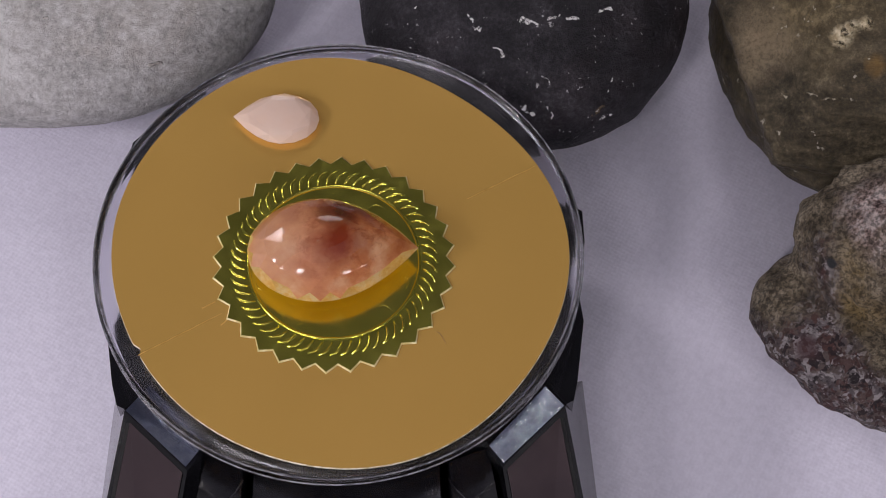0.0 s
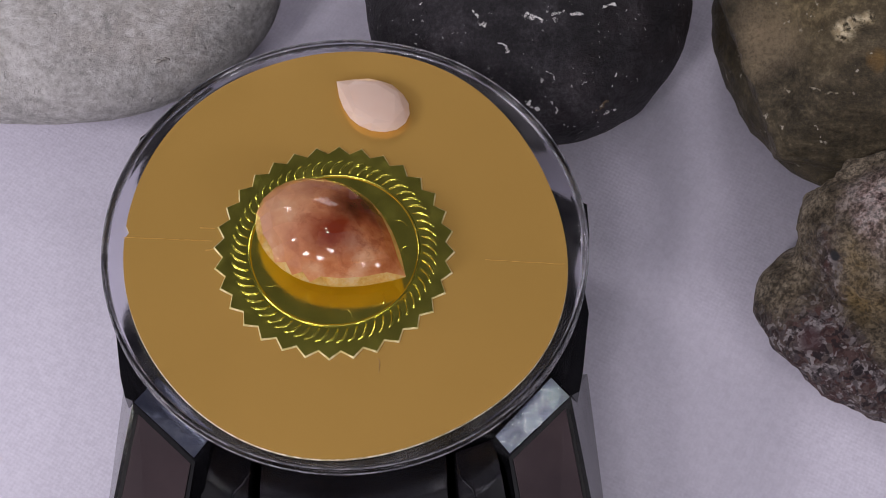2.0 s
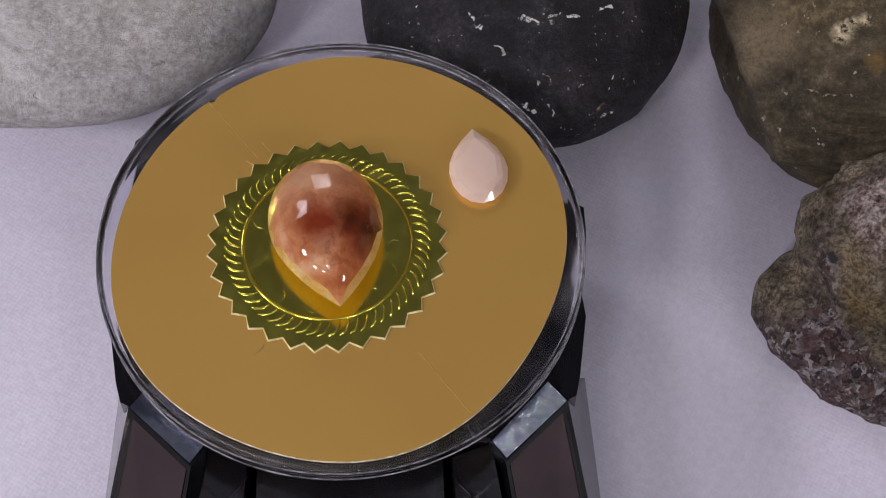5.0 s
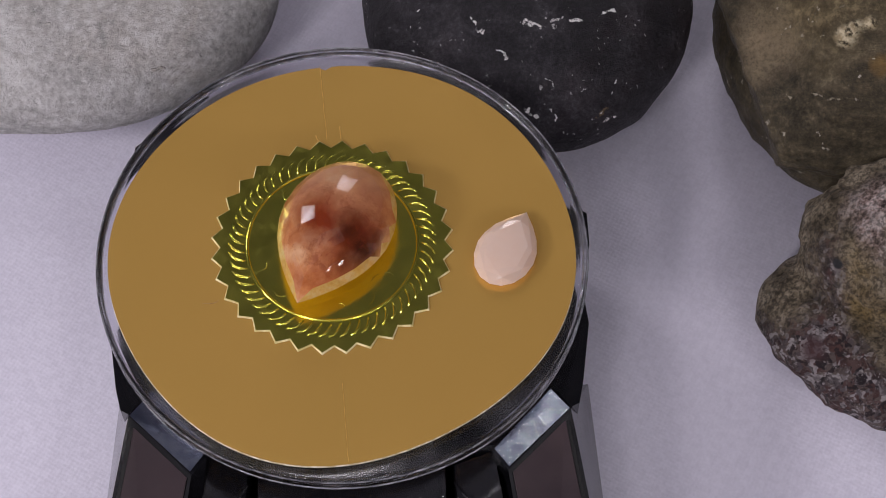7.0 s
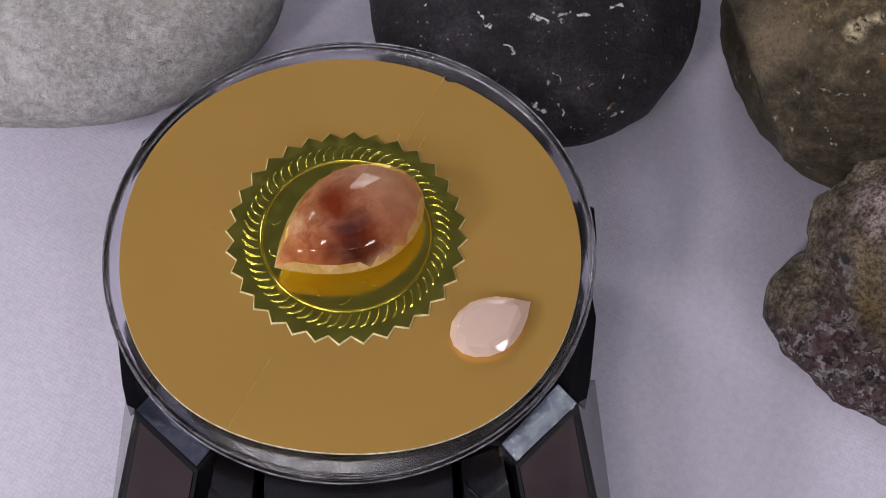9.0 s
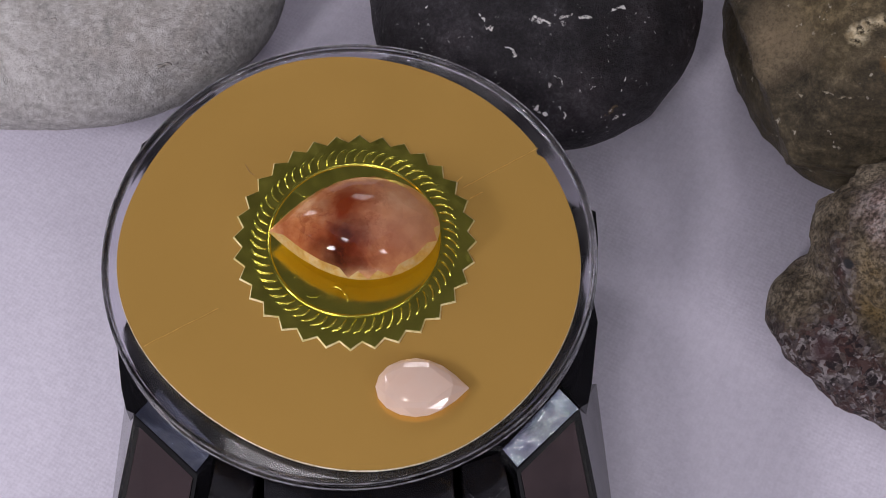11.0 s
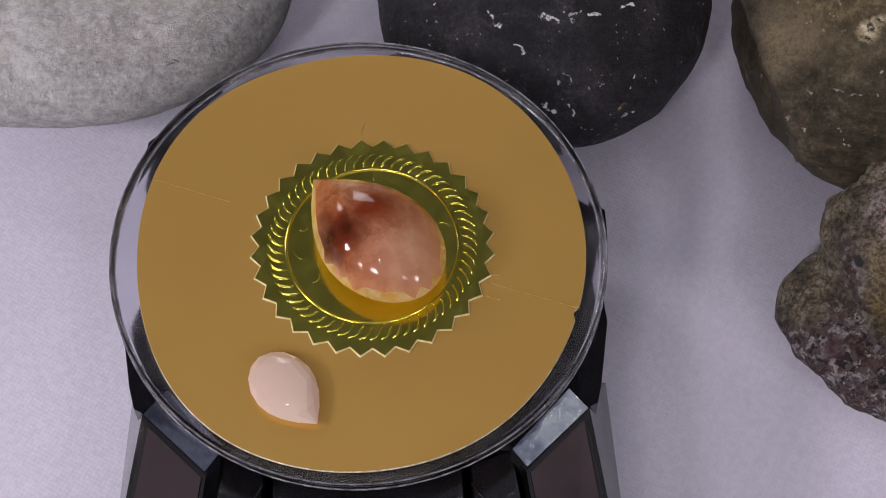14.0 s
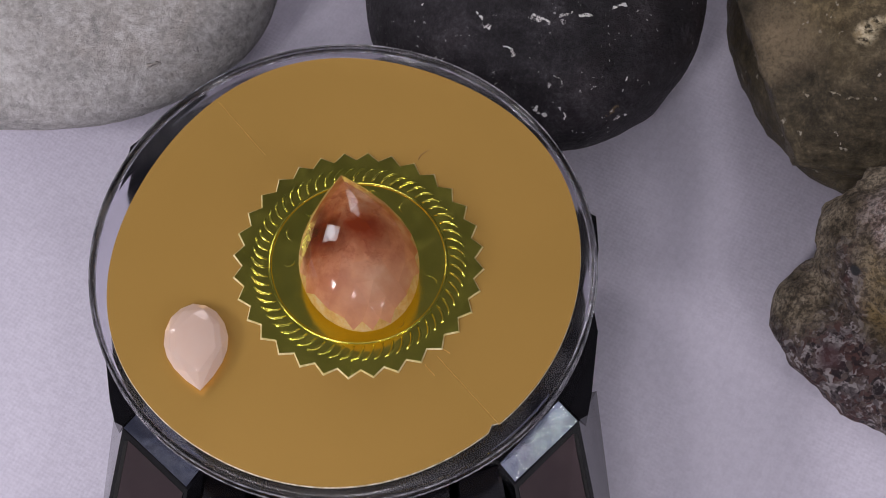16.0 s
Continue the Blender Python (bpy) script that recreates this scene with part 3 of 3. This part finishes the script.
stone("stone", (-0.088, 0.0990, 0.0220), [((0, 0, 0), (0.0735, 0.0524, 0.0236), -0.36, ())], 0.0003, GREY,
      "smooth pale grey rounded cobble stone lying on the cloth", 1)
stone("stone", (0.0403, 0.0809, 0.0222), [((0, 0, 0), (0.0391, 0.0422, 0.0239), 0.073, ())], 0.0004, DARK,
      "black basalt stone with white quartz flecks on the cloth", 2)
stone("stone", (0.1343, 0.0705, 0.0266),
      [((0, 0, 0), (0.0560, 0.0450, 0.0268), 0.396, (((-0.9244, -0.1963, -0.3271), 0.0444, 0.008), ((-0.1225, -0.8415, -0.5261), 0.0380, 0.008),
                                                     ((-0.16, -0.86, 0.48), 0.0372, 0.006), ((-0.05, -0.40, 0.91), 0.0248, 0.006), ((-0.62, -0.35, 0.70), 0.0358, 0.006))),
       ((-0.0226, -0.0014, -0.0143), (0.0246, 0.0385, 0.0130), 0.27, ())],
      0.0008, BROWN, "angular olive brown stone with cream patches on the cloth", 3, blend=0.02)
stone("stone", (0.1330, 0.0020, 0.0150), [((0.0077, 0.0068, 0.0071), (0.0422, 0.0248, 0.0276), -0.133, ()), ((-0.0041, -0.0060, -0.0034), (0.0390, 0.0236, 0.0123), -0.263, ())],
      0.0016, RED, "rough reddish brown conglomerate stone with pale crystals", 4, lumps=0.03, blend=0.04)


# ---------------------------------------------------------------- the solar turntable
PLATE_TOP = 0.0450
CARD_TOP = 0.0443


def turntable_base():
    base = empty("turntable_base", pose(0.0011, -0.0008, 0, 0, 0, 1.1), "black glossy plastic solar turntable base with sloping wings", "turntable")
    # waisted main body under the plate
    outline = [(-0.0470, -0.0270), (-0.0482, -0.0225), (-0.0502, -0.0100), (-0.0465, 0.002), (-0.0476, 0.018), (-0.0491, 0.0244), (-0.0476, 0.0355), (-0.0365, 0.0450), (-0.0318, 0.0475), (-0.026, 0.042),
               (0.024, 0.037), (0.041, 0.024), (0.0511, 0.0172), (0.0512, 0.0094), (0.0490, 0.000), (0.0500, -0.0090), (0.0480, -0.0225), (0.0470, -0.0270), (0.030, -0.036), (-0.030, -0.036)]
    bm = bmesh.new()
    prism(bm, [(x, y, 0.0) for x, y in outline], [(x * 0.995, y, 0.0300) for x, y in outline])
    soften(bm, 0.0008)
    part("body", bm, BLACK, base)
    bm = bmesh.new()
    rings(bm, [(0, 0.0295), (0.036, 0.0295), (0.036, 0.0385), (0.030, 0.0395), (0.010, 0.0395), (0.010, 0.0413), (0, 0.0413)], 64)
    part("motor_drum", bm, BLACK, base)
    for s in (-1, 1):
        def q(x, y, z):
            return (s * x / 1000, y / 1000, z / 1000)
        # wing: a ridge with a slanted outer face and a sloping top
        bm = bmesh.new()
        v = [bm.verts.new(q(*p)) for p in ((51.5, -11.6, 4.0), (56.3, -82, 0.3), (53.0, -82, 23.6), (44.8, -29.0, 31.6),
                                          (31.6, -41.8, 31.0), (37.2, -82, 23.2), (40.8, -24.6, 31.8), (28.6, -37.6, 31.2),
                                          (51.5, -11.6, 0), (56.3, -82, 0), (37.2, -82, 0), (28.6, -37.6, 0), (40.8, -24.6, 0))]
        for ids in ((0, 1, 3), (1, 2, 3), (3, 2, 5, 4), (3, 4, 7, 6), (0, 3, 6), (0, 8, 9, 1), (1, 9, 10, 5, 2), (5, 10, 11, 7, 4), (6, 7, 11, 12), (0, 6, 12, 8), (8, 12, 11, 10, 9)):
            bm.faces.new([v[i] for i in ids])
        soften(bm, 0.0005, 2, 12)
        part("wing", bm, BLACK, base)
        bm = bmesh.new()
        low = [q(43.5, -31.6, 30.0), q(51.0, -80, 22.5), q(38.6, -80, 22.5), q(32.5, -42.2, 29.4)]
        top = [q(43.5, -31.6, 31.9), q(51.0, -80, 24.4), q(38.6, -80, 24.0), q(32.5, -42.2, 31.3)]
        soften(prism(bm, low, top), 0.0003, 1)
        panel = part("solar_panel", bm, CELL, base, "dark brown glossy solar cell")
        # dark groove beside the cell
        bm = bmesh.new()
        prism(bm, [q(44.3, -31.6, 30.6), q(52.0, -80, 23.2), q(51.1, -80, 23.2), q(43.6, -31.6, 30.6)],
              [q(44.3, -31.6, 31.75), q(52.0, -80, 24.2), q(51.1, -80, 24.2), q(43.6, -31.6, 31.75)])
        part("groove", bm, GROOVE, base, "matt black groove")
        bm = bmesh.new()
        prism(bm, [q(44.5, -29.0, 30.2), q(31.75, -41.25, 30.2), q(28.9, -37.8, 30.2), q(40.8, -25.1, 30.2)],
              [q(44.5, -29.0, 32.0), q(31.75, -41.25, 32.0), q(28.9, -37.8, 32.9), q(40.8, -25.1, 32.9)])
        soften(bm, 0.00025, 1)
        part("reflector_strip", bm, CHROME, base, "shiny mirror film strip")
        # inner shoulder between wing and middle, with a small folded facet
        bm = bmesh.new()
        prism(bm, [q(30, -34, 0), q(36, -82, 0), q(22, -82, 0), q(20, -34, 0)],
              [q(29, -36, 27), q(36.5, -82, 20), q(24, -82, 17), q(21, -38, 24.5)])
        soften(bm, 0.0006)
        part("shoulder", bm, BLACK, base)
        bm = bmesh.new()
        pts = [Vector(q(*p)) for p in ((20.8, -42.0, 25.4), (22.4, -44.2, 25.2), (24.3, -46.0, 24.8), (25.0, -48.5, 24.0), (25.6, -56.0, 22.5))]
        bm.free()
        bm = ridge(pts, 0.0003)
        part("clip", bm, BLACK, base)
    bm = bmesh.new()
    prism(bm, [(-0.0225, -0.030, 0), (0.0225, -0.030, 0), (0.0225, -0.081, 0), (-0.0225, -0.081, 0)],
          [(-0.019, -0.033, 0.023), (0.019, -0.033, 0.023), (0.020, -0.081, 0.014), (-0.020, -0.081, 0.014)])
    soften(bm, 0.0008)
    part("front_panel", bm, BLACK, base)
    return base


def turning_plate():
    plate = empty("turning_plate", pose(0, 0, 0.0415), "round clear plastic turntable plate with raised rim", "plate")
    bm = bmesh.new()
    h, f = PLATE_TOP - 0.0415, CARD_TOP - 0.0006 - 0.0415 - 0.0001
    rings(bm, [(0, 0), (0.0486, 0), (0.0494, 0.0003), (0.0499, 0.0009), (0.0500, 0.0013), (0.0497, 0.0018), (0.0497, h - 0.0008), (0.0500, h - 0.0005),
               (0.0499, h - 0.0001), (0.0495, h), (0.0491, h - 0.0002), (0.0488, f + 0.0004), (0.0484, f), (0, f)], 280, (4, 7, 8))
    disc = part("disc", bm, CLEAR, plate, smooth=True)
    disc.visible_shadow = False
    for z, r in ((h - 0.0001, 0.00016), (0.0007, 0.00021)):
        bm = bmesh.new()
        prof = [(0.0499 + r * math.cos(2 * math.pi * k / 8), z + r * math.sin(2 * math.pi * k / 8)) for k in range(9)]
        rings(bm, prof, 280, (0, 1, 8))
        bmesh.ops.remove_doubles(bm, verts=bm.verts, dist=1e-6)
        part("rim_bead", bm, BEAD, plate, "frosted clear rim edge", smooth=True)
    return plate


def gold_card():
    """Hand-cut round of gold card, not quite circular."""
    card = empty("gold_card", pose(0, 0, CARD_TOP - 0.0006), "hand-cut round of matt gold card on the plate", "card")
    n = 180

    def rim(a):
        r = 46.54
        for k, (c, s) in enumerate(((-0.02, -0.28), (-0.14, -0.99), (0.28, 0.10), (0.38, 0.29), (0.06, 0.17), (0.04, -0.06)), 1):
            r += c * math.cos(k * a) + s * math.sin(k * a)
        return r / 1000

    ring = [(rim(2 * math.pi * i / n) * math.cos(2 * math.pi * i / n), rim(2 * math.pi * i / n) * math.sin(2 * math.pi * i / n)) for i in range(n)]
    # a small nick at the edge
    k = round(210.5 / 360 * n)
    ring[k] = (ring[k][0] * 0.982, ring[k][1] * 0.982)
    bm = bmesh.new()
    prism(bm, [(x * 1.002, y * 1.002, 0) for x, y in ring], [(x, y, 0.0006) for x, y in ring])
    for f in bm.faces:
        f.material_index = 1 if len(f.verts) == 4 else 0
    part("sheet", bm, [CARD, CARD_EDGE], card)
    # worn fold lines across the card
    for a, b, w in (((0.0262, 0.0122), (0.0405, 0.0202), 0.00015), ((-0.0232, -0.0146), (-0.0392, -0.0239), 0.0002),
                    ((-0.0246, -0.0120), (-0.0272, -0.0135), 0.0003), ((-0.0214, -0.0155), (-0.0232, -0.0172), 0.0003)):
        bm = bmesh.new()
        d = (Vector(b) - Vector(a)).normalized()
        side = Vector((-d.y, d.x)) * w / 2
        steps = 14
        left, right = [], []
        for k in range(steps + 1):
            p = Vector(a).lerp(Vector(b), k / steps)
            wob = 0.00012 * noise.noise(Vector((k * 0.7, a[0] * 900, 0)))
            f = 0.35 + 0.65 * abs(math.sin(k * 1.3 + a[0] * 400))
            c = p + side.normalized() * wob
            left.append((c + side * f).to_3d())
            right.append((c - side * f).to_3d())
        ring2 = left + right[::-1]
        prism(bm, [(q.x, q.y, 0.0005) for q in ring2], [(q.x, q.y, 0.00063) for q in ring2])
        part("crease", bm, FOLD, card, "worn pale fold line")
    return card


FOIL_AT = (-0.00096, -0.00278)


def foil_seal():
    seal = empty("foil_seal", pose(FOIL_AT[0], FOIL_AT[1], CARD_TOP), "green gold embossed foil seal with toothed edge", "foil seal")
    teeth, t = 32, 0.0004
    outer, inner = [], []
    for i in range(teeth * 2):
        a = math.pi * i / teeth + radians(-2.0)
        r = (0.0249 if i % 2 == 0 else 0.0231) + 0.00012 * noise.noise(Vector((i * 1.7, 0, 0)))
        outer.append((r * math.cos(a), r * math.sin(a)))
        r -= 0.00036 if i % 2 == 0 else 0.00026
        inner.append((r * math.cos(a), r * math.sin(a)))
    bm = bmesh.new()
    prism(bm, [(x, y, 0) for x, y in outer], [(x, y, t) for x, y in inner])
    for f in bm.faces:
        f.material_index = 1 if len(f.verts) == 4 else 0
    part("sheet", bm, [FOIL, FOIL_EDGE], seal)
    # embossed ring
    bm = bmesh.new()
    rings(bm, [(0.0170, t - 0.0001), (0.0172, t + 0.00018), (0.0174, t + 0.00025), (0.0176, t + 0.00018), (0.0178, t - 0.0001), (0.0170, t - 0.0001)], 120)
    part("embossed_ring", bm, FOIL, seal, smooth=True)
    # rope strands, each a curved ridge
    line = [(0.0181, 0.6), (0.0190, -0.3), (0.0199, -1.8), (0.0206, -3.9), (0.0211, -6.6)]
    pts = [Vector((r * math.cos(radians(a)), r * math.sin(radians(a)), t)) for r, a in line]
    strand = mesh_of(ridge(pts, 0.00036), "strand", FOIL, True)
    for k in range(60):
        ob = new("strand", strand)
        ob.parent = seal
        ob.matrix_basis = pose(0, 0, 0, 0, 0, 360 * k / 60)
    # small embossed curls of the seal's device
    for x, y, a, r, sweep in ((0.0078, 0.0111, 40, 0.0024, 170), (0.0027, 0.0133, 130, 0.0016, 230), (-0.0067, -0.0125, 250, 0.0020, 200),
                            (-0.0126, 0.0101, 80, 0.0018, 150), (0.0138, -0.0045, 300, 0.0017, 260), (0.0047, 0.0123, 200, 0.0022, 120),
                            (0.0100, -0.0112, 20, 0.0016, 210), (-0.0135, -0.0055, 170, 0.0020, 160), (0.0125, 0.0075, 100, 0.0012, 240)):
        pts = [Vector((x + r * (1 - 0.35 * k / 9) * math.cos(radians(a + 0.5 * sweep * k / 9)), y + r * (1 - 0.35 * k / 9) * math.sin(radians(a + 0.5 * sweep * k / 9)), t)) for k in range(10)]
        part("embossed_curl", ridge(pts, 0.00014), FOIL, seal, smooth=True)
    return seal


def thread():
    """A stray brown fibre on the card."""
    ob = empty("thread", pose(0.0205, -0.0195, CARD_TOP), "tiny curled brown thread lying on the gold card", "thread")
    pts = [Vector((-0.0008 + 0.00036 * k, 0.0012 - 0.00042 * k + 0.0007 * math.sin(k * 0.55), 0.00010)) for k in range(7)]
    part("fibre", ridge(pts, 0.00008), FIBRE, ob)
    return ob


def ridge(pts, w):
    """A low rounded ridge along a line, thin at both ends."""
    bm = bmesh.new()
    loops = []
    n = len(pts)
    for i, p in enumerate(pts):
        d = (pts[min(i + 1, n - 1)] - pts[max(i - 1, 0)]).normalized()
        side = Vector((-d.y, d.x, 0))
        f = w * (0.35 + 0.65 * math.sin(math.pi * (i + 0.5) / n))
        loops.append([bm.verts.new(p + side * f * c + Vector((0, 0, f * h))) for c, h in ((-1, -0.3), (-0.6, 0.32), (0, 0.55), (0.6, 0.32), (1, -0.3))])
    for a, b in zip(loops, loops[1:]):
        for k in range(5):
            bm.faces.new((a[k], a[(k + 1) % 5], b[(k + 1) % 5], b[k]))
    bm.faces.new(loops[0])
    bm.faces.new(loops[-1][::-1])
    return bm


def pear(length, width, count):
    """A pear outline about its middle, tip towards +x."""
    pts = []
    wide = -0.07 * length
    for i in range(count):
        a = 2 * math.pi * i / count
        c = math.cos(a)
        if c <= 0:
            x, y = wide + (0.5 * length + wide) * c, 0.5 * width * math.sin(a)
        else:
            k = abs(math.sin(a))
            q = 1 - abs(2 / math.pi * math.asin(k))
            x = wide + (0.5 * length - wide) * q
            y = math.copysign(0.5 * width * (1 - q ** 1.95), math.sin(a)) if q < 1 else 0.0
        pts.append((x, y))
    return pts


def cut_gem(name, at, turn, length, width, under, over, edge_top, count, material, edge, lower, label):
    """A faceted stone. under: rings of (scale, height) from the culet up to the girdle;
    over: rings of (scale, height, corners) of the crown, whose facets span neighbouring rings."""
    gem = empty(name, pose(*at, 0, 0, turn), label, "gemstone")
    outline = pear(length, width, count)

    def ring(sc, z, n, half=0.0):
        pts = pear(length, width, n * 2)
        return [(x * sc - (1 - sc) * 0.03 * length, y * sc, z) for x, y in pts[int(half)::2]]

    bm = bmesh.new()
    loops = [[bm.verts.new((x * sc, y * sc, z)) for x, y in outline] for sc, z in under]
    for a, b in zip(loops, loops[1:]):
        for i in range(count):
            bm.faces.new((a[i], a[(i + 1) % count], b[(i + 1) % count], b[i]))
    bm.faces.new(loops[0][::-1])
    part("pavilion", bm, lower, gem)

    hull = bmesh.new()
    z0 = under[-1][1]
    for x, y in outline:
        hull.verts.new((x, y, z0))
    for k, (sc, z, n) in enumerate(over):
        for p in ring(sc, z, n, k % 2):
            hull.verts.new(p)
    bmesh.ops.convex_hull(hull, input=hull.verts)
    bmesh.ops.dissolve_limit(hull, angle_limit=radians(5), verts=hull.verts, edges=hull.edges)
    bottom = [f for f in hull.faces if f.normal.z < -0.9 or f.calc_center_median().z < z0 + 1e-6]
    bmesh.ops.delete(hull, geom=bottom, context="FACES_ONLY")
    low = hull.copy()
    bmesh.ops.delete(hull, geom=[f for f in hull.faces if f.calc_center_median().z < edge_top], context="FACES")
    bmesh.ops.delete(low, geom=[f for f in low.faces if f.calc_center_median().z >= edge_top], context="FACES")
    for body in (hull, low):
        bmesh.ops.split_edges(body, edges=body.edges)
    part("crown", hull, material, gem)
    part("girdle", low, edge, gem, "pale faceted edge")
    return gem


base = turntable_base()
plate = turning_plate()
card = gold_card()
seal = foil_seal()
thread_ob = thread()
BIG_AT, SMALL_AT = (-0.0010, -0.0026), (-0.0141, 0.0306)
big = cut_gem("pear_gemstone", (*BIG_AT, CARD_TOP + 0.0005), 1.5, 0.0344, 0.0233,
              [(0.56, 0.0), (0.86, 0.0022), (0.985, 0.0043), (1.0, 0.0046)],
              [(1.0, 0.0049, 20), (0.925, 0.0068, 20), (0.78, 0.0094, 16), (0.56, 0.0112, 12), (0.32, 0.0123, 9), (0.10, 0.0127, 5)], 0.0066, 40,
              AGATE, FOIL_GOLD, FOIL_GLOW, "large pinkish red pear-cut agate gemstone on green foil")
small = cut_gem("pear_gemstone", (*SMALL_AT, CARD_TOP), 178, 0.0182, 0.0124,
                [(0.88, 0.0), (0.98, 0.0011), (1.0, 0.0013)],
                [(1.0, 0.0015, 8), (0.84, 0.0026, 8), (0.68, 0.0029, 6)], 0.00145, 16,
                QUARTZ, QUARTZ, CARD_GLOW, "small pale pink pear-cut quartz gemstone on gold card")


# ---------------------------------------------------------------- what moves
def motions():
    spin = -16.25
    for thing, (x, y), turn in ((plate, (0, 0), 0), (card, (0, 0), 0), (seal, FOIL_AT, 0), (big, BIG_AT, 1.5), (small, SMALL_AT, 178), (thread_ob, (0.0205, -0.0195), 0)):
        z = thing.location.z
        rows = []
        for i in range(33):
            t = i * 0.5
            a = radians(spin * t)
            rows.append((t, pose(x * math.cos(a) - y * math.sin(a), x * math.sin(a) + y * math.cos(a), z, 0, 0, turn + spin * t)))
        walk(thing, rows)


motions()
